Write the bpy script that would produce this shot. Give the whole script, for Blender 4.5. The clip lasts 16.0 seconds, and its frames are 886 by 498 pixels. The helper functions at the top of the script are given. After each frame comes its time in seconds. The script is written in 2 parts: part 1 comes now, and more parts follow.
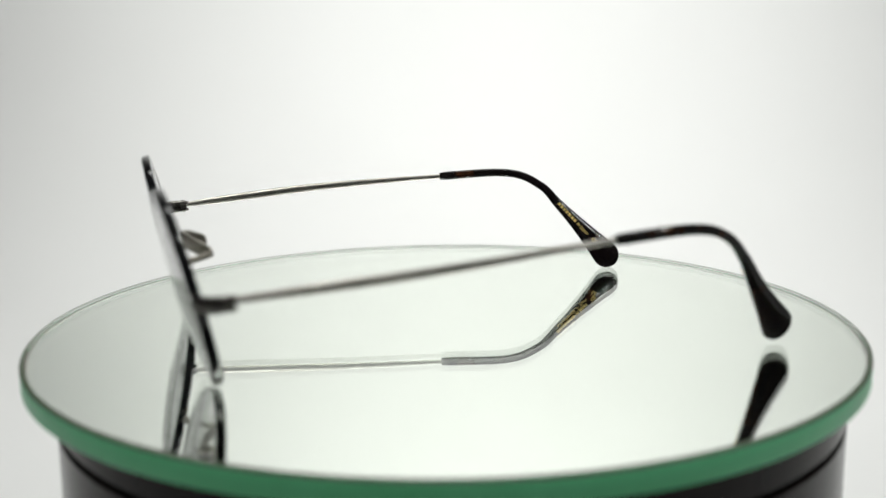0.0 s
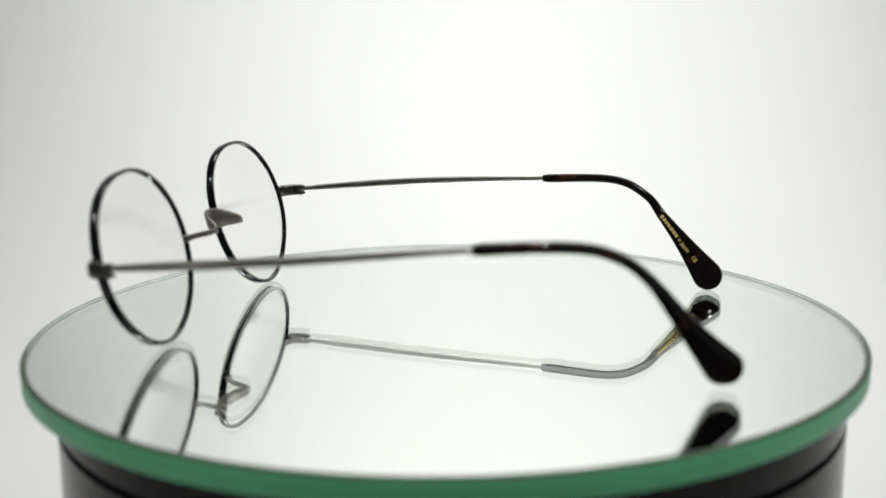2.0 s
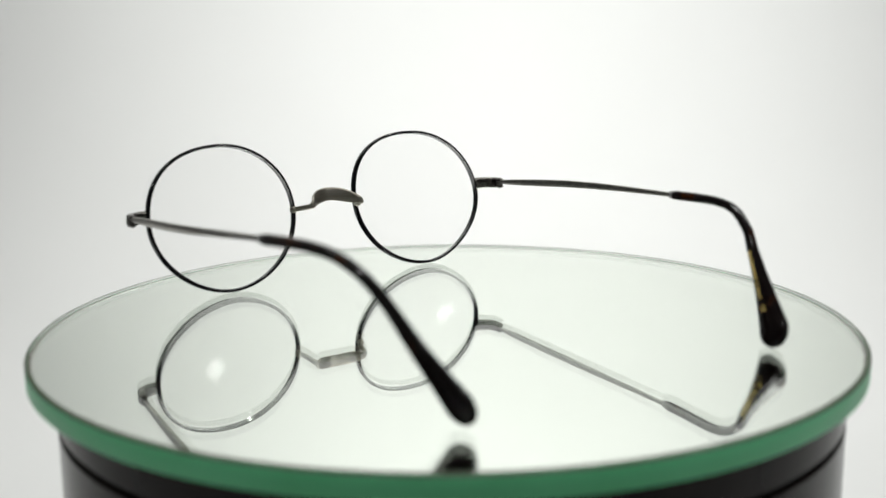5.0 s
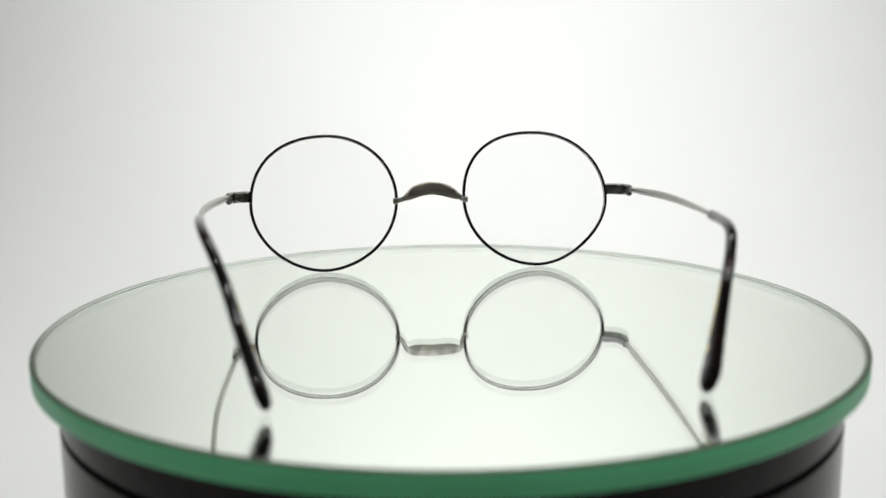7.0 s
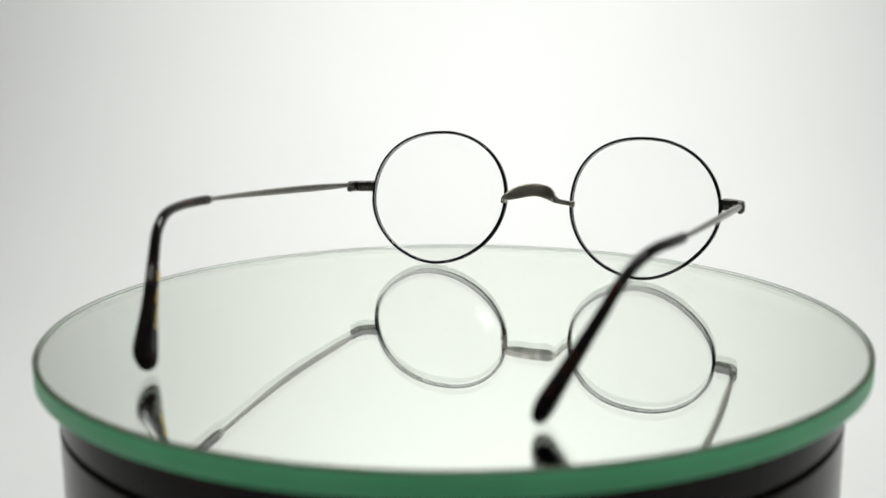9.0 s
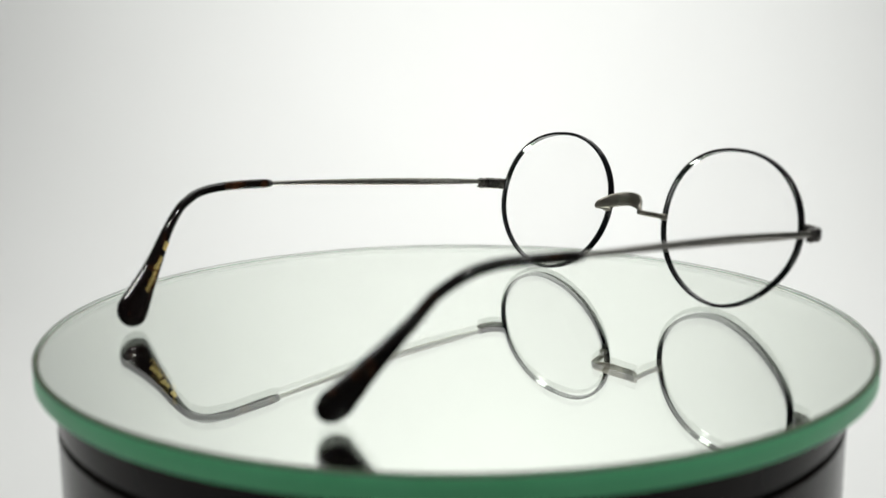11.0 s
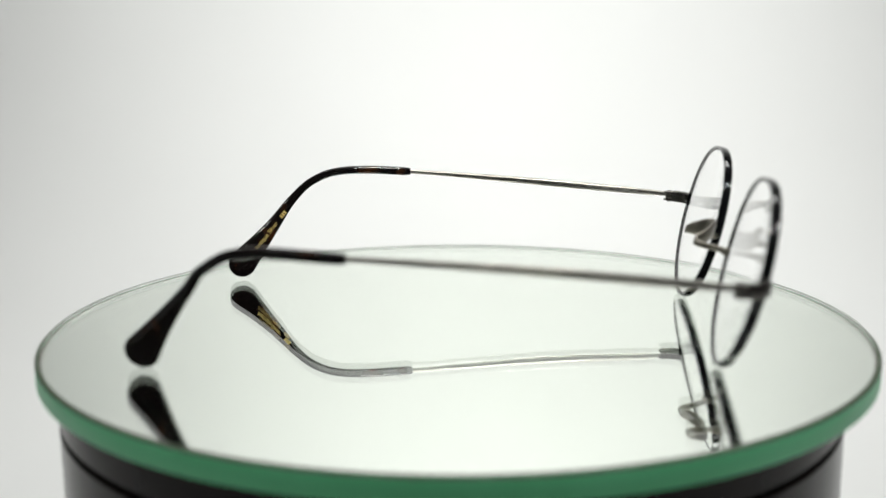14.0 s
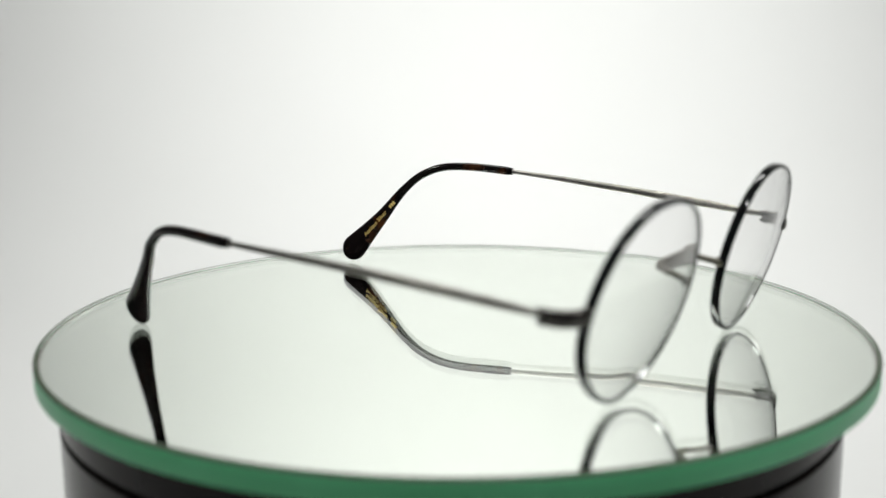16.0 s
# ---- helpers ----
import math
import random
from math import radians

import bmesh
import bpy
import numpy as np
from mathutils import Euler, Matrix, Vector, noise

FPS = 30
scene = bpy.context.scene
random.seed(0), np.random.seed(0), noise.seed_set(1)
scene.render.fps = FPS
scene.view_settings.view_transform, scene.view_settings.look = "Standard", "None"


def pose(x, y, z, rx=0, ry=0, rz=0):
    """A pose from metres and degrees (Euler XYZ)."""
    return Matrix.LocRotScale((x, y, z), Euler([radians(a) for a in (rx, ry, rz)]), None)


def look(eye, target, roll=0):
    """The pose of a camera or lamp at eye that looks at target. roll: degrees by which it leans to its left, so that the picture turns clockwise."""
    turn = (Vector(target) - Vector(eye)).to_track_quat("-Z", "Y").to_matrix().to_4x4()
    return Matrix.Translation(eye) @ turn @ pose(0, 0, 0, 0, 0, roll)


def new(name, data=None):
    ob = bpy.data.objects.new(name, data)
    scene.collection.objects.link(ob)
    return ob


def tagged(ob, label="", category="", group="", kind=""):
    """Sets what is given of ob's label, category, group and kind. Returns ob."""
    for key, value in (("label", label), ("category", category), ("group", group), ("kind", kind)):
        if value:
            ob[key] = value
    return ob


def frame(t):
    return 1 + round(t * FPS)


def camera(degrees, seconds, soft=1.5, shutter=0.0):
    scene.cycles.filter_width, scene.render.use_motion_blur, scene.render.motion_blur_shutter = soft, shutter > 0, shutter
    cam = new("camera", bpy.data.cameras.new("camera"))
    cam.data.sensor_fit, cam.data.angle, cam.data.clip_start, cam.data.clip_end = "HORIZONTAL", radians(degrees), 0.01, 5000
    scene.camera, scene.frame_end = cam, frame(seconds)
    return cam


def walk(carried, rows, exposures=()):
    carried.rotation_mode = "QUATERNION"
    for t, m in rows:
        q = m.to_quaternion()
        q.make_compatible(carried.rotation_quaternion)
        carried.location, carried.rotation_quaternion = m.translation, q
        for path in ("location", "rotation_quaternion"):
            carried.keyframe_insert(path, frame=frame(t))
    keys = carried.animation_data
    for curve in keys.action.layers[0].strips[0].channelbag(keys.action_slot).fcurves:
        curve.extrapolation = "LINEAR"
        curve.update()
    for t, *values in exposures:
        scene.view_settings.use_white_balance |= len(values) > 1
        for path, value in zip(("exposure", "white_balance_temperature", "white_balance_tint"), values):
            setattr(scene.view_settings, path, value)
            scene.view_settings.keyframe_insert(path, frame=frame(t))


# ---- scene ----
# ---- camera: stands still before the turntable; the lens breathes a hair when it refocuses ----
cam = camera(43.26, 16.0, soft=1.5)
cam.data.dof.use_dof = True
cam.data.dof.focus_distance = 0.335
cam.data.dof.aperture_fstop = 11.0
EYE = Vector((0.0, -0.2703, 0.0719))
AIM = Vector((-0.00173, -0.0055, 0.0193))


def stand(closer):
    return look(EYE + (AIM - EYE).normalized() * closer, AIM + (AIM - EYE).normalized() * closer, -0.44)


walk(cam, [(0, stand(0.0014)), (4.2, stand(0.0014)), (6.3, stand(0.0)), (9.2, stand(0.0)),
           (11.3, stand(0.0014)), (12.1, stand(0.0014)), (12.4, stand(0.0)), (16, stand(0.0))])

# ---- light: dim studio, LED panels overhead and before the set ----
world = bpy.data.worlds.new("studio")
scene.world = world
world.use_nodes = True
world.node_tree.nodes["Background"].inputs[0].default_value = (0.9, 0.95, 1.0, 1)
world.node_tree.nodes["Background"].inputs[1].default_value = 0.05
scene.view_settings.exposure = 0.0


def panel(name, eye, target, sx, sy, watts, colour=(0.985, 1.0, 0.97)):
    data = bpy.data.lights.new(name, "AREA")
    data.shape, data.size, data.size_y, data.energy, data.color = "RECTANGLE", sx, sy, watts, colour
    ob = new(name, data)
    ob.matrix_basis = look(eye, target)
    return ob


panel("overhead_led_panel", (0.05, 0.24, 0.56), (0.05, 0.56, -0.06), 0.58, 0.2, 2.72).data.spread = radians(140)
for x, y, z, size, watts in ((-0.48, -0.18, 0.52, 0.036, 0.5), (0.02, -0.27, 0.68, 0.05, 1.3),
                             (0.36, -0.20, 0.62, 0.024, 0.3), (0.52, -0.16, 0.52, 0.036, 0.5)):
    panel("front_led_panel", (x, y, z), (0, 0, 0), size, size, watts)


# ---- materials ----
def material(name, colour=(0.5, 0.5, 0.5), rough=0.5, metal=0.0, **more):
    m = bpy.data.materials.new(name)
    m.use_nodes = True
    b = m.node_tree.nodes["Principled BSDF"]
    b.inputs["Base Color"].default_value = (*colour, 1)
    b.inputs["Roughness"].default_value = rough
    b.inputs["Metallic"].default_value = metal
    for key, value in more.items():
        b.inputs[key.replace("_", " ")].default_value = value
    return m


def noise_into(m, scale, low, high, detail=4.0, socket="Base Color", stretch=(1, 1, 1), spread=(0.35, 0.65)):
    """Noise in the object's own space, mapped from low to high, into a socket of the surface."""
    t = m.node_tree
    n, r = t.nodes.new("ShaderNodeTexNoise"), t.nodes.new("ShaderNodeValToRGB")
    c, mp = t.nodes.new("ShaderNodeTexCoord"), t.nodes.new("ShaderNodeMapping")
    mp.inputs["Scale"].default_value = stretch
    n.inputs["Scale"].default_value, n.inputs["Detail"].default_value = scale, detail
    r.color_ramp.elements[0].position, r.color_ramp.elements[1].position = spread
    r.color_ramp.elements[0].color, r.color_ramp.elements[1].color = (*low, 1), (*high, 1)
    t.links.new(c.outputs["Object"], mp.inputs["Vector"])
    t.links.new(mp.outputs["Vector"], n.inputs["Vector"])
    t.links.new(n.outputs["Fac"], r.inputs["Fac"])
    t.links.new(r.outputs["Color"], t.nodes["Principled BSDF"].inputs[socket])
    return r


def bump_into(m, scale, strength, distance, stretch=(1, 1, 1)):
    t = m.node_tree
    n, b = t.nodes.new("ShaderNodeTexNoise"), t.nodes.new("ShaderNodeBump")
    c, mp = t.nodes.new("ShaderNodeTexCoord"), t.nodes.new("ShaderNodeMapping")
    mp.inputs["Scale"].default_value = stretch
    n.inputs["Scale"].default_value, n.inputs["Detail"].default_value = scale, 5
    b.inputs["Strength"].default_value, b.inputs["Distance"].default_value = strength, distance
    t.links.new(c.outputs["Object"], mp.inputs["Vector"])
    t.links.new(mp.outputs["Vector"], n.inputs["Vector"])
    t.links.new(n.outputs["Fac"], b.inputs["Height"])
    t.links.new(b.outputs["Normal"], t.nodes["Principled BSDF"].inputs["Normal"])


SILVER = material("antique_silver", (0.5, 0.47, 0.43), 0.3, 1.0)
noise_into(SILVER, 500, (0.36, 0.344, 0.315), (0.43, 0.412, 0.38))
bump_into(SILVER, 3000, 0.03, 0.00003)
SATIN = material("satin_antique_silver", (0.4, 0.37, 0.33), 0.4, 1.0)
noise_into(SATIN, 420, (0.26, 0.241, 0.206), (0.35, 0.326, 0.285), stretch=(0.25, 0.25, 2.5))
bump_into(SATIN, 2200, 0.05, 0.00003, (0.2, 0.2, 3))
HINGE_METAL = material("dark_antique_silver", (0.2, 0.19, 0.175), 0.26, 1.0)
noise_into(HINGE_METAL, 600, (0.15, 0.143, 0.132), (0.23, 0.22, 0.203))
bump_into(HINGE_METAL, 2600, 0.04, 0.00003)
PALE = material("pale_worn_metal", (0.50, 0.48, 0.45), 0.5, 1.0)
GUNMETAL = material("dark_steel", (0.20, 0.19, 0.18), 0.35, 1.0)
ENAMEL = material("black_enamel", (0.006, 0.006, 0.007), 0.045, 0.0, Specular_IOR_Level=0.5)
ACETATE = material("dark_tortoise_acetate", (0.01, 0.008, 0.008), 0.05, 0.0, Specular_IOR_Level=0.33)
noise_into(ACETATE, 150, (0.007, 0.005, 0.005), (0.085, 0.028, 0.008), 3.0, spread=(0.56, 0.8))
GOLD = material("gold_foil", (0.9, 0.68, 0.24), 0.42, 0.45)
LENS = material("demo_lens", (1.0, 1.0, 1.0), 0.0, 0.0, Transmission_Weight=1.0, IOR=1.27)
GLASS = material("float_glass", (0.985, 1.0, 0.985), 0.0, 0.0, Transmission_Weight=1.0, IOR=1.38)
SILVERING = material("mirror_silvering", (0.965, 1.0, 0.95), 0.0, 1.0)
EDGE = material("green_glass_edge", (0.17, 0.78, 0.37), 0.4, 0.0, Specular_IOR_Level=0.3, Coat_Weight=0.06, Coat_Roughness=0.1)
noise_into(EDGE, 45, (0.155, 0.75, 0.345), (0.185, 0.81, 0.395))
# near-white colour imitates light reflected inside the polished glass edge
EDGE_REFLECTION = material("pale_edge_reflection", (0.78, 0.80, 0.785), 0.3)
BORDER = material("dark_brown_border", (0.085, 0.075, 0.055), 0.5)
BACKING = material("grey_backing_paint", (0.25, 0.25, 0.25), 0.6)
CHAMFER = material("glass_chamfer", (0.11, 0.15, 0.10), 0.5, Specular_IOR_Level=0.2)
DRUM = material("dark_brown_plastic", (0.020, 0.016, 0.016), 0.2, Specular_IOR_Level=0.2)
noise_into(DRUM, 60, (0.017, 0.0135, 0.0135), (0.025, 0.020, 0.0195))
bump_into(DRUM, 1500, 0.08, 0.00005)
GAP = material("black_gap", (0.004, 0.004, 0.004), 0.6)
PAPER = material("white_paper", (0.82, 0.82, 0.81), 0.85)
noise_into(PAPER, 3, (0.80, 0.80, 0.795), (0.83, 0.83, 0.825))
bump_into(PAPER, 400, 0.1, 0.0003)
WALL = material("studio_wall_paint", (0.45, 0.45, 0.45), 0.8)
noise_into(WALL, 2, (0.42, 0.42, 0.42), (0.48, 0.48, 0.48))


# ---- building helpers ----
def link(name, bm, mat, parent=None, label="", smooth=True):
    bmesh.ops.recalc_face_normals(bm, faces=bm.faces[:])
    me = bpy.data.meshes.new(name)
    bm.to_mesh(me)
    bm.free()
    for m in mat if isinstance(mat, (list, tuple)) else [mat]:
        me.materials.append(m)
    if smooth:
        me.shade_smooth()
    ob = new(name, me)
    ob.parent = parent
    if label:
        tagged(ob, label)
    return ob


def part(name, bm, mat, parent, label="", smooth=True):
    return link(name, bm, mat, parent, label, smooth)


def mm(*v):
    return Vector(v) * 0.001


def spline(points, n=10):
    """A smooth curve through the points."""
    q = [points[0] * 2 - points[1], *points, points[-1] * 2 - points[-2]]
    out = []
    for a, b, c, e in zip(q, q[1:], q[2:], q[3:]):
        for i in range(n):
            u = i / n
            out.append(0.5 * (2 * b + (c - a) * u + (2 * a - 5 * b + 4 * c - e) * u * u + (3 * b - a - 3 * c + e) * u ** 3))
    return out + [points[-1].copy()]


def lengths(path):
    s = [0.0]
    for a, b in zip(path, path[1:]):
        s.append(s[-1] + (b - a).length)
    return s


def superellipse(sides, power):
    out = []
    for i in range(sides):
        a = 2 * math.pi * (i + 0.5) / sides
        c, s = math.cos(a), math.sin(a)
        out.append((math.copysign(abs(c) ** (2 / power), c), math.copysign(abs(s) ** (2 / power), s)))
    return out


def sweep(path, side, half, sides=16, power=2.0, closed=False, bm=None):
    """A solid along a path. side(i): the direction of the section's first axis; half(i): its two half sizes."""
    bm = bm or bmesh.new()
    rings, n = [], len(path)
    form = superellipse(sides, power)
    for i, p in enumerate(path):
        a, b = (path[(i - 1) % n], path[(i + 1) % n]) if closed else (path[max(i - 1, 0)], path[min(i + 1, n - 1)])
        t = (b - a).normalized()
        u = side(i)
        u = (u - t * u.dot(t)).normalized()
        v = t.cross(u)
        hu, hv = half(i)
        rings.append([bm.verts.new(p + u * (x * hu) + v * (y * hv)) for x, y in form])
    for r, q in list(zip(rings, rings[1:])) + ([(rings[-1], rings[0])] if closed else []):
        for j in range(sides):
            bm.faces.new((r[j], r[(j + 1) % sides], q[(j + 1) % sides], q[j]))
    if not closed:
        bm.faces.new(rings[0][::-1])
        bm.faces.new(rings[-1])
    return bm


def lathe(profile, segments=192):
    """A solid of revolution about z from (radius, height) pairs; ends at radius 0 close it."""
    bm, rings = bmesh.new(), []
    for r, z in profile:
        if r == 0:
            rings.append([bm.verts.new((0, 0, z))])
        else:
            rings.append([bm.verts.new((r * math.cos(2 * math.pi * i / segments), r * math.sin(2 * math.pi * i / segments), z)) for i in range(segments)])
    for a, b in zip(rings, rings[1:]):
        for i in range(segments):
            j = (i + 1) % segments
            if len(a) == 1:
                bm.faces.new((a[0], b[i], b[j]))
            elif len(b) == 1:
                bm.faces.new((a[i], a[j], b[0]))
            else:
                bm.faces.new((a[i], a[j], b[j], b[i]))
    return bm


def sharpen(ob, degrees=35):
    ob.data.set_sharp_from_angle(angle=radians(degrees))
    return ob


# ---- the set: paper sweep, studio room ----
FLOOR = -0.125


def paper_sweep():
    """Seamless paper: floor, curve and wall in one sheet with thickness."""
    prof = [(-0.75, FLOOR), (0.10, FLOOR)]
    r, y0 = 0.36, 0.29
    for i in range(25):
        a = math.pi / 2 * i / 24
        prof.append((y0 + r * math.sin(a), FLOOR + r * (1 - math.cos(a))))
    prof += [(y0 + r, 0.75), (y0 + r, 1.15)]
    bm = bmesh.new()
    rows = []
    for k in (0, 1):
        off = -0.001 * k
        rows.append([[bm.verts.new((x, y - off * (1 if i > 2 else 0), z + off)) for x in (-1.6, 1.6)] for i, (y, z) in enumerate(prof)])
    for i in range(len(prof) - 1):
        f, b = rows
        bm.faces.new((f[i][0], f[i][1], f[i + 1][1], f[i + 1][0]))
        bm.faces.new((b[i][1], b[i][0], b[i + 1][0], b[i + 1][1]))
        for e in (0, 1):
            bm.faces.new((f[i][e], f[i + 1][e], b[i + 1][e], b[i][e]))
    for i in (0, -1):
        bm.faces.new((rows[0][i][0], rows[0][i][1], rows[1][i][1], rows[1][i][0]))
    return tagged(link("backdrop", bm, PAPER), "seamless white paper sweep curving up behind the turntable", "backdrop", kind="structure")


def box(name, lo, hi, mat, label, category):
    bm = bmesh.new()
    bmesh.ops.create_cube(bm, size=1)
    for v in bm.verts:
        v.co = Vector([(a + b) / 2 + c * (b - a) for a, b, c in zip(lo, hi, v.co)])
    return tagged(link(name, bm, mat, smooth=False), label, category, kind="structure")


paper_sweep()
box("floor", (-2, -2, FLOOR - 0.06), (2, 2, FLOOR - 0.004), WALL, "plain grey studio floor under the paper", "floor")
box("ceiling", (-2, -2, 1.6), (2, 2, 1.7), WALL, "plain grey studio ceiling", "ceiling")
box("wall_north", (-2, 2.0, FLOOR - 0.06), (2, 2.1, 1.7), WALL, "plain grey studio wall", "wall")
box("wall_south", (-2, -2.1, FLOOR - 0.06), (2, -2.0, 1.7), WALL, "plain grey studio wall", "wall")
box("wall_east", (2.0, -2.1, FLOOR - 0.06), (2.1, 2.1, 1.7), WALL, "plain grey studio wall", "wall")
box("wall_west", (-2.1, -2.1, FLOOR - 0.06), (-2.0, 2.1, 1.7), WALL, "plain grey studio wall", "wall")

# ---- the turntable ----
THICK = 0.0053
SILVER_DEPTH = 0.0032
DRUM_R = 0.0938


def turntable():
    top = -THICK - 0.0005
    g = GROOVE
    root = tagged(new("turntable"), "dark brown plastic motorised display turntable with a groove", "turntable")
    root.matrix_basis = pose(0, 0, FLOOR)
    up = -FLOOR
    sharpen(part("rotating_head", lathe([(0, g + 0.0012 + up), (DRUM_R - 0.004, g + 0.0012 + up), (DRUM_R - 0.0004, g + 0.0012 + up), (DRUM_R, g + 0.0016 + up),
        (DRUM_R, top - 0.0006 + up), (DRUM_R - 0.0006, top + up), (0, top + up)]), DRUM, root))
    sharpen(part("body", lathe([(0, 0.0), (DRUM_R - 0.001, 0.0), (DRUM_R, 0.001), (DRUM_R, g - 0.0004 + up), (DRUM_R - 0.0004, g + up), (DRUM_R - 0.005, g + up), (0, g + up)]), DRUM, root))
    part("bearing_ring", lathe([(0, g + up), (DRUM_R - 0.0025, g + up), (DRUM_R - 0.0025, g + 0.0012 + up), (0, g + 0.0012 + up)]), GAP, root, "black recessed gap ring")
    return root


def mirror_disc():
    """Thick glass disc, silvered below, ground green edge with a chamfer."""
    root = tagged(new("mirror_disc"), "round thick glass mirror plate with green ground edge on turntable", "mirror")
    R, c = 0.0993, 0.0005
    # the plate lies a touch off centre and a fifth of a degree out of level
    off = Matrix.Translation((-0.0002, 0.0014, 0)) @ pose(0, 0, 0, -0.16, -0.02, 0)
    for name, prof, mat, label in (
            ("glass", [(0, 0), (R - c - 0.0005, 0)], GLASS, "clear polished glass face"),
            ("arris", [(R - c - 0.0005, 0), (R - c, 0)], CHAMFER, "dull ground line round the glass face"),
            ("chamfer", [(R - c, 0), (R, -c)], CHAMFER, "dark bevelled rim of the glass"),
            ("ground_edge", [(R, -c), (R, -THICK + 0.0004), (R - 0.0004, -THICK)], EDGE, "green ground glass edge"),
            # added lining: painted internal reflection, hides the green edge from within
            ("edge_reflection_ring", [(R - 0.0009, -0.0001), (R - 0.0007, -0.0001), (R - 0.0007, -SILVER_DEPTH + 0.0003)], EDGE_REFLECTION, "added pale ring imitating internal reflection in the glass edge"),
            ("silvering", [(R - 0.0014, -SILVER_DEPTH), (0, -SILVER_DEPTH)], SILVERING, "mirror silvering under the glass"),
            # narrow dark brown ring, draws a second line below the arris
            ("silvering_border", [(R - 0.0008, -SILVER_DEPTH), (R - 0.0014, -SILVER_DEPTH)], BORDER, "dark brown border round the silvering"),
            ("backing", [(R - 0.0004, -THICK), (0, -THICK)], BACKING, "grey painted back of the mirror")):
        bm = lathe(prof, 256)
        bm.transform(off)
        ob = part(name, bm, mat, root, label)
        if name in ("glass", "chamfer"):
            ob.visible_shadow = False
        if name == "glass":
            for poly in ob.data.polygons:
                if poly.normal.z < 0:
                    ob.data.flip_normals()
                    break
    return root


GROOVE = -0.0157
turntable()
disc = mirror_disc()


# ---- the eyeglasses ----
RIM_A, RIM_B = 0.02225, 0.02065
# how far each quarter of a rim (upper right, upper left, lower left, lower right) is bent out
BENT = {1: (0.0, 0.0006, -0.00035, 0.0), -1: (0.0, 0.0009, 0.0, -0.0008)}


def rim_frame(centre, yaw, tilt, turn, nasal):
    u = Vector((math.cos(yaw), math.sin(yaw), 0))
    n = Vector((-math.sin(yaw), math.cos(yaw), 0))
    v = Vector((0, 0, 1)) * math.cos(tilt) + n * math.sin(tilt)
    c, s = math.cos(turn), math.sin(turn)
    u, v = u * c + v * s, v * c - u * s
    return centre, u, v, v.cross(u), nasal


def rim_point(fr, inset, angle, share=1.0):
    """A point of the rim's outline, a near-circle, fuller at the top and bent a little by hand in each quarter."""
    c, u, v, w, nasal = fr
    x, y = math.cos(angle), math.sin(angle)
    quarter = (0 if x > 0 else 1) if y > 0 else (2 if x < 0 else 3)
    swell = 0.0008 * y * max(0.0, nasal * x) + BENT[nasal][quarter] * (2 * x * y) ** 2
    return c + (u * ((RIM_A - inset + swell) * x) + v * ((RIM_B - inset + swell) * y)) * share


def ellipse(fr, inset, n=120):
    return [rim_point(fr, inset, 2 * math.pi * i / n) for i in range(n)]


def rim(fr, root):
    w = fr[3]
    path = ellipse(fr, 0.00046)
    part("rim", sweep(path, lambda i: w, lambda i: (0.00105, 0.00047), 16, 3.2, True), ENAMEL, root, "round black enamelled rim")


def lens(fr, root):
    """Thin clear meniscus lens: two curved faces and an edge."""
    c, u, v, w, nasal = fr
    bm = bmesh.new()
    n, rings = 96, 10
    faces = []
    for side in (1, -1):
        grid = [[bm.verts.new(c + w * (side * 0.00095 + 0.0018))]]
        for k in range(1, rings + 1):
            f = k / rings
            bulge = side * 0.00095 + 0.0018 * (1 - f * f)
            grid.append([bm.verts.new(rim_point(fr, 0.0009, 2 * math.pi * i / n, f) + w * bulge) for i in range(n)])
        for i in range(n):
            j = (i + 1) % n
            bm.faces.new((grid[0][0], grid[1][i], grid[1][j]))
            for a, b in zip(grid[1:], grid[2:]):
                bm.faces.new((a[i], b[i], b[j], a[j]))
        faces.append(grid[-1])
    for i in range(n):
        j = (i + 1) % n
        bm.faces.new((faces[0][i], faces[0][j], faces[1][j], faces[1][i]))
    ob = sharpen(part("lens", bm, LENS, root, "clear demo lens"))
    ob.visible_shadow = False


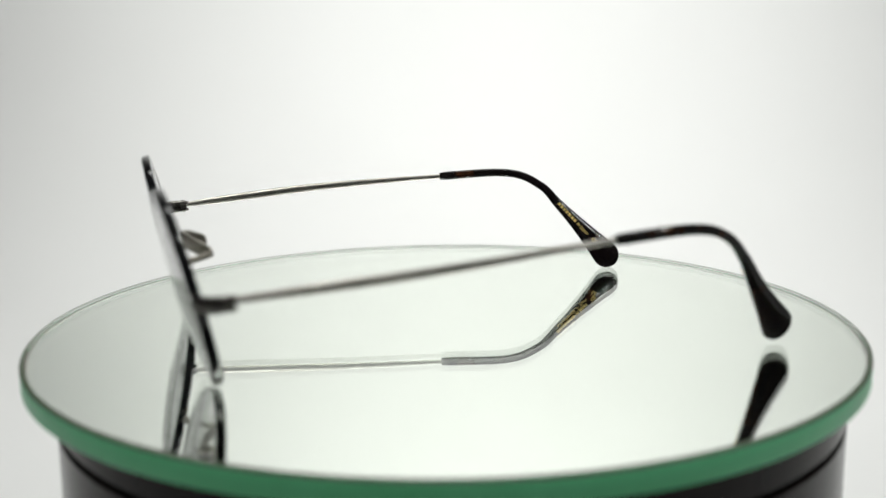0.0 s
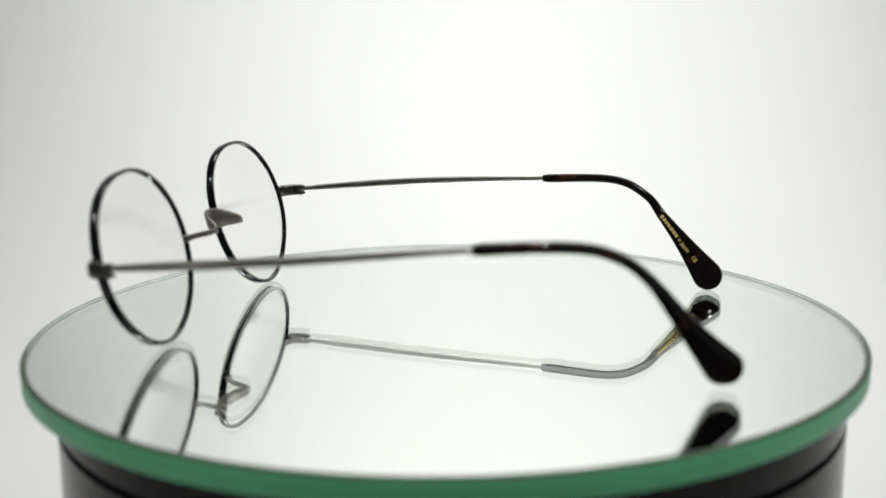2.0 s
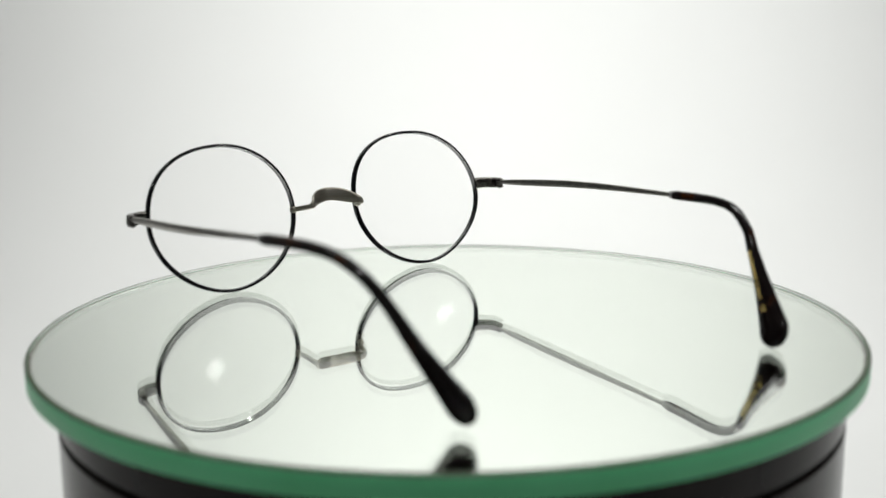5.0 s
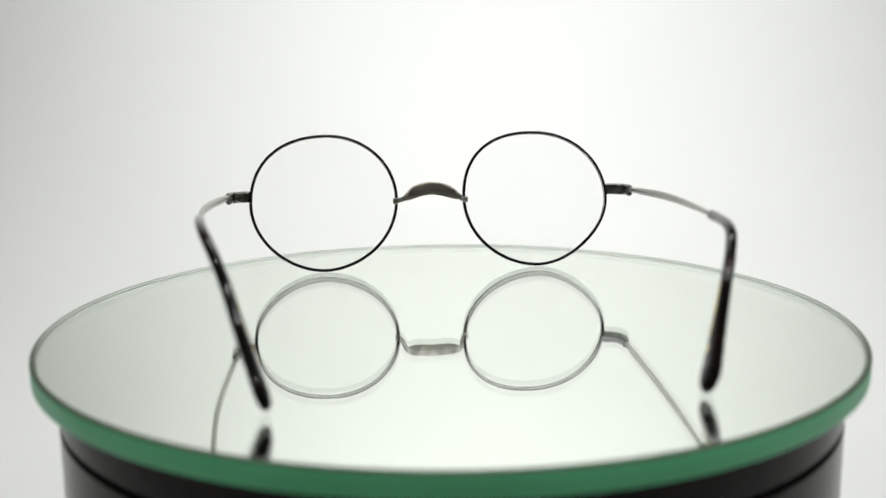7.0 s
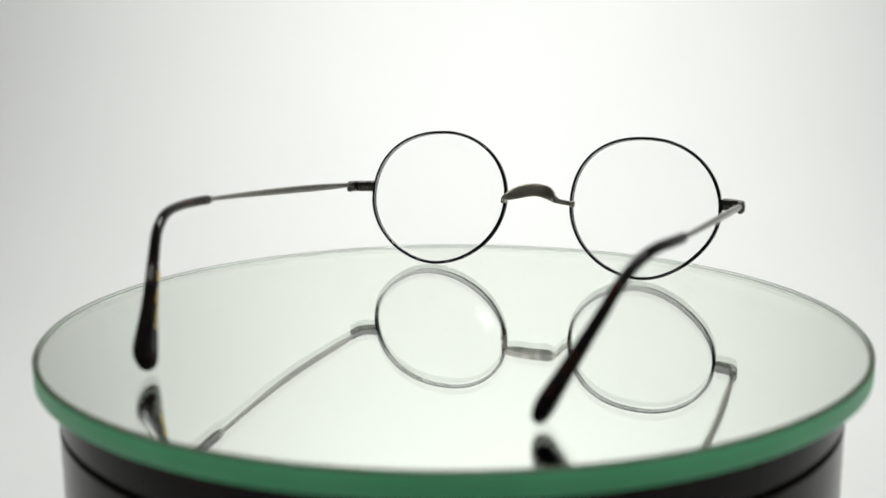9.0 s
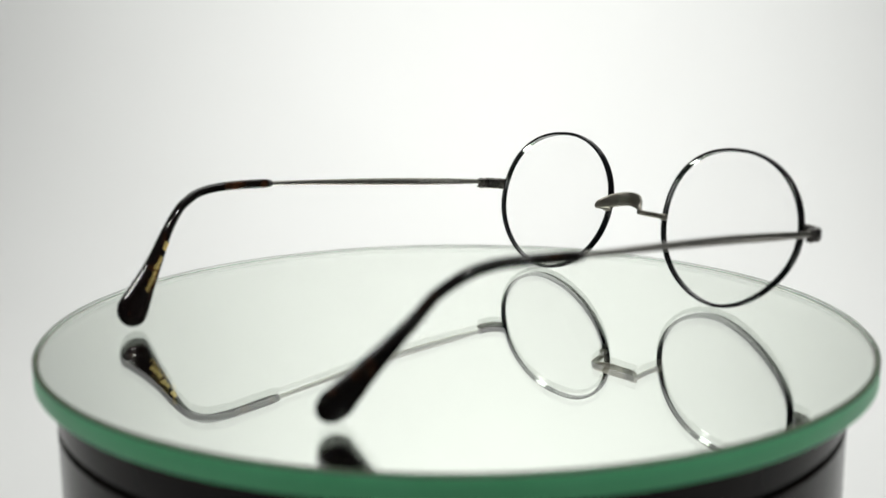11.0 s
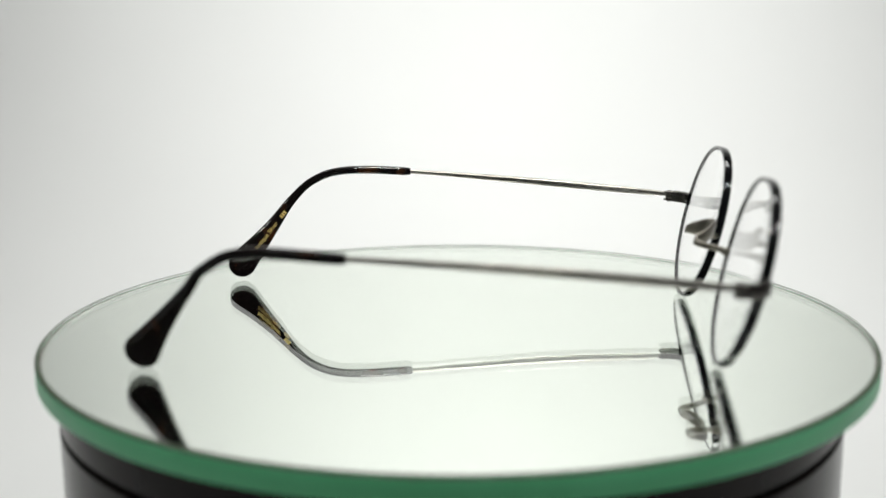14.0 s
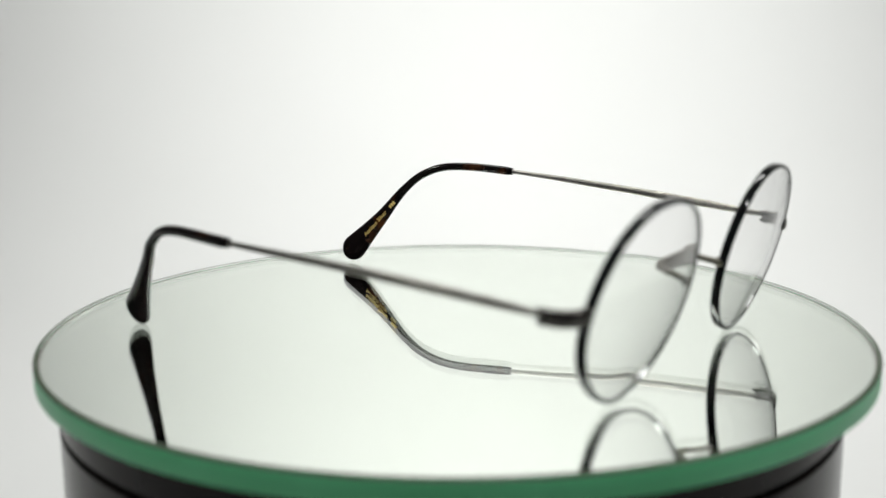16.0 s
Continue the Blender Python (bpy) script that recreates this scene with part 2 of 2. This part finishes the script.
def bridge(root, fl, fr_):
    """Saddle bridge: two short feet, stepping up and back into a broad arched band."""
    cl, cr = fl[0], fr_[0]
    mid = (cl + cr) / 2
    x = (cr - cl).normalized()
    y = Vector((0, 0, 1)).cross(x)
    z = x.cross(y)
    v = (fl[2] + fr_[2]).normalized()
    g = ((cr - cl).length / 2 - RIM_A) * 1000
    pts = [(-g - 0.4, 0, 0.3), (-g + 0.6, -2.6, 0.9), (-g + 1.1, -5.6, 1.6), (-g + 1.6, -6.8, 2.0), (-7.4, -6.6, 2.4), (-6.0, -4.6, 3.0), (-3.4, -2.6, 3.75), (0, -1.7, 4.1)]
    pts += [(-a, b, c) for a, b, c in pts[-2::-1]]
    path = spline([mid + x * (a * 0.001) + y * (b * 0.001) + z * (c * 0.001) for a, b, c in pts], 8)

    def half(i):
        f = abs(i / (len(path) - 1) * 2 - 1)
        k = max(0.0, min(1.0, (0.64 - f) / 0.52))
        k = k * k * (3 - 2 * k)
        return (0.00072 + 0.00123 * k, 0.0006 - 0.00024 * k)
    part("bridge", sweep(path, lambda i: v, half, 14, 3.0), SATIN, root, "satin antique silver saddle bridge")
    for k in (-1, 1):
        # short clamp that grips the rim where the bridge starts
        a = mid + x * (k * (g + 0.9) * 0.001) + z * 0.0002
        grip = [a + x * (k * e * 0.001) for e in (0.65, 0.5, 0.0, -0.7, -0.9)]
        part("bridge_clamp", sweep(grip, lambda i: v, lambda i: ((0.0007, 0.0009, 0.00095, 0.0009, 0.0007)[i], (0.0009, 0.00115, 0.00125, 0.00115, 0.0008)[i]), 16, 4.0), SATIN, root)


def end_piece(root, pts):
    """Block that wraps the rim and ends in a two-pronged hinge fork with a pin."""
    path = spline([mm(*p) for p in pts], 8)
    s = lengths(path)
    up = Vector((0, 0, 1))
    cut = int(len(path) * 0.85)
    n = len(path)

    def block_half(i):
        r = min(1.0, 0.78 + 0.22 * i / 2, 0.84 + 0.16 * (cut - i) / 2)
        return ((0.00172 - 0.0001 * s[i] / s[-1]) * r, 0.00095 * r)
    bm = sweep(path[:cut + 1], lambda i: up, block_half, 20, 3.4)
    for k in (-1, 1):
        prong = [p + up * (k * 0.00102) for p in path[cut - 2:]]
        m = len(prong)
        bm = sweep(prong, lambda i: up, lambda i: ((0.00052 * (1 if i < m - 2 else 0.6)), 0.00086 * (1 if i < m - 3 else (0.97, 0.85, 0.5)[i - m + 3])), 14, 2.6, bm=bm)
    ob = part("end_piece", bm, HINGE_METAL, root, "dark antique silver end piece with hinge fork")
    end = path[-4]
    bm = bmesh.new()
    bmesh.ops.create_cone(bm, cap_ends=True, segments=14, radius1=0.00036, radius2=0.00036, depth=0.00204, matrix=Matrix.Translation(path[10]) @ Matrix.Rotation(math.pi / 2, 4, "X"))
    sharpen(part("rivet", bm, GAP, ob, "small dark rivet through the end piece"))
    bm = bmesh.new()
    bmesh.ops.create_cone(bm, cap_ends=True, segments=18, radius1=0.0005, radius2=0.0005, depth=0.0033, matrix=Matrix.Translation(end))
    sharpen(part("hinge_screw", bm, GUNMETAL, ob, "dark steel hinge screw"))
    bm = bmesh.new()
    bmesh.ops.create_cone(bm, cap_ends=True, segments=18, radius1=0.00105, radius2=0.00105, depth=0.00125, matrix=Matrix.Translation(end))
    sharpen(part("hinge_barrel", bm, GUNMETAL, ob, "dark steel hinge barrel"))


def temple(root, pts, side):
    """Wire temple and its acetate tip along one curve."""
    ctrl = [mm(*p) for p in pts]
    path = spline(ctrl, 14)
    cut = 28
    bend, tip, sleeve = ctrl[4], ctrl[-1], ctrl[2]
    out = (tip - bend).cross(sleeve - bend).normalized()
    if out.x * side < 0:
        out = -out
    wire = path[:cut + 4]
    s = lengths(wire)

    def wire_half(i):
        f = s[i] / s[-1]
        k = math.sin(math.pi * min(1, max(0, (f - 0.02) / 0.98)) ** 0.6) ** 1.2
        return (0.00058 + 0.00014 * k, 0.00056 + 0.00052 * k)
    t = part("temple", sweep(wire, lambda i: out if i > 5 else Vector((side, 0, 0)), wire_half, 14, 2.4), SILVER, root, "antique silver wire temple")
    body = path[cut:]
    # close the paddle's end with a finer row of sections
    last = body[-1]
    d = (body[-1] - body[-3]).normalized()
    body = [p for p in body if (p - last).length > 0.005] + [last - d * (0.0042 * (1 - math.sin(math.pi / 2 * k / 10))) for k in range(11)]
    b = lengths(body)
    full = b[-1]

    def tip_half(i):
        f = b[i] / full
        k = max(0.0, min(1.0, (f - 0.48) / 0.45)) ** 1.95
        h = 0.00124 - 0.0001 * min(1, f * 3) + 0.0029 * k
        w = 0.00118 + 0.0004 * k
        r = (full - b[i]) / 0.0042
        if r < 1:
            e = math.sqrt(max(0.0, 1 - (1 - r) ** 2))
            h, w = h * max(e, 0.03), w * max(e ** 0.7, 0.03)
        if i == 0:
            h, w = h * 0.8, w * 0.8
        return (w, h)
    a = part("temple_tip", sweep(body, lambda i: out, tip_half, 28, 2.35), ACETATE, root, "glossy dark tortoise acetate temple tip")
    stamping(a, ctrl[-1], (ctrl[-3] - ctrl[-1]).normalized(), -out, side)
    if side < 0:
        engraving(t, path, -out)
    return t, a


def gold_words(parent, words, size, place, along, normal):
    data = bpy.data.curves.new("lettering", "FONT")
    data.body, data.size, data.extrude, data.offset = words, size, 0.00004, 0.00002
    data.materials.append(GOLD)
    ob = new("lettering", data)
    m = Matrix((along, normal.cross(along), normal)).transposed().to_4x4()
    m.translation = place
    ob.matrix_basis = m
    ob.parent = parent
    tagged(ob, "gold stamped lettering")


def bars(parent, name, mat, place, along, normal, widths, height, gap, label):
    """Small raised marks in a row, for writing too small to read."""
    bm, x = bmesh.new(), 0.0
    up = normal.cross(along)
    for w in widths:
        c = place + along * (x + w / 2) + up * (height / 2)
        m = Matrix((along * w, up * height, normal * 0.00008)).transposed().to_4x4()
        m.translation = c
        bmesh.ops.create_cube(bm, size=1, matrix=m)
        x += w + gap
    part(name, bm, mat, parent, label, smooth=False)


def stamping(parent, end, along, normal, side):
    """Gold writing on the tip's inner face."""
    # the face slopes a little, as the tip grows thicker to its end
    along, normal = (along - normal * 0.022).normalized(), (normal + along * 0.022).normalized()
    if side < 0:
        up = normal.cross(along)
        base = end - up * 0.0013 + normal * 0.00171
        gold_words(parent, "Antique Silver", 0.00175, base + along * 0.0095, along, normal)
        bars(parent, "stamped_mark", GOLD, base + along * 0.0213, along, normal, (0.0006, 0.0006, 0.0006), 0.0011, 0.0002, "gold stamped marks")
    else:
        along = -along
        up = normal.cross(along)
        base = end - up * 0.0006 + normal * 0.00172
        bars(parent, "stamped_mark", GOLD, base - along * 0.0250, along, normal, (0.0009, 0.0008, 0.0007, 0.0008, 0.0010, 0.0008, 0.0008), 0.0009, 0.0003, "gold stamped marks")
        gold_words(parent, "in Japan", 0.00150, base - along * 0.0167, along, normal)
        gold_words(parent, "CE", 0.00150, base - along * 0.0104, along, normal)


def engraving(parent, path, normal):
    """Faint engraved writing on the inner face behind the hinge."""
    p, q = path[3], path[8]
    along = (p - q).normalized()
    n = (normal - along * normal.dot(along)).normalized()
    up = n.cross(along)
    bars(parent, "engraved_mark", PALE, q - along * 0.004 - up * 0.00032 + n * 0.00069, along, n,
         (0.0026, 0.0012, 0.0022, 0.0012, 0.0030, 0.0014), 0.00062, 0.0009, "faint engraved marks")


def eyeglasses():
    root = tagged(new("eyeglasses"), "round black-rimmed wire eyeglasses, open, standing on the mirror plate", "eyeglasses")
    fl = rim_frame(mm(-33.5, 63.87, 20.3), 0.0738, 0.233, 0.03, 1)
    fr = rim_frame(mm(30.55, 66.5, 20.35), 0.0072, 0.2375, 0.0, -1)
    for f in (fl, fr):
        rim(f, root)
        lens(f, root)
    bridge(root, fl, fr)
    end_piece(root, [(-55.3, 63.2, 22.75), (-57.2, 62.9, 22.75), (-59.6, 61.6, 22.8), (-60.9, 59.5, 22.95), (-61.0, 55.6, 23.2)])
    end_piece(root, [(52.5, 67.7, 22.75), (54.8, 67.5, 22.75), (57.1, 66.4, 22.8), (58.5, 64.4, 22.9), (58.7, 60.6, 23.05)])
    temple(root, [(-60.95, 58.7, 23.5), (-61.5, 19.2, 26.8), (-57.7, -18.8, 30.0), (-54.3, -37.6, 30.6), (-51.4, -46.4, 28.2),
                  (-48.3, -52.4, 22.9), (-44.6, -58.9, 13.9), (-39.2, -68.4, 1.9)], -1)
    temple(root, [(58.62, 63.6, 23.2), (61.0, 25.5, 26.4), (60.9, -12.9, 28.1), (58.9, -33.6, 28.5), (56.3, -43.0, 24.7),
                  (54.0, -48.0, 19.2), (50.6, -54.9, 11.4), (46.2, -63.4, 1.3)], 1)
    return root


glasses = eyeglasses()


# ---- what moves: the plate and the eyeglasses turn together ----
def motions():
    rows = [(0.5 * i, pose(0, 0, 0, 0, 0, 3.87 - 14.41 * (0.5 * i - 7))) for i in range(33)]
    walk(disc, [(t, pose(0, 0, 0.0001) @ m) for t, m in rows])
    walk(glasses, [(t, pose(0, 0, -0.0001) @ m) for t, m in rows])


motions()
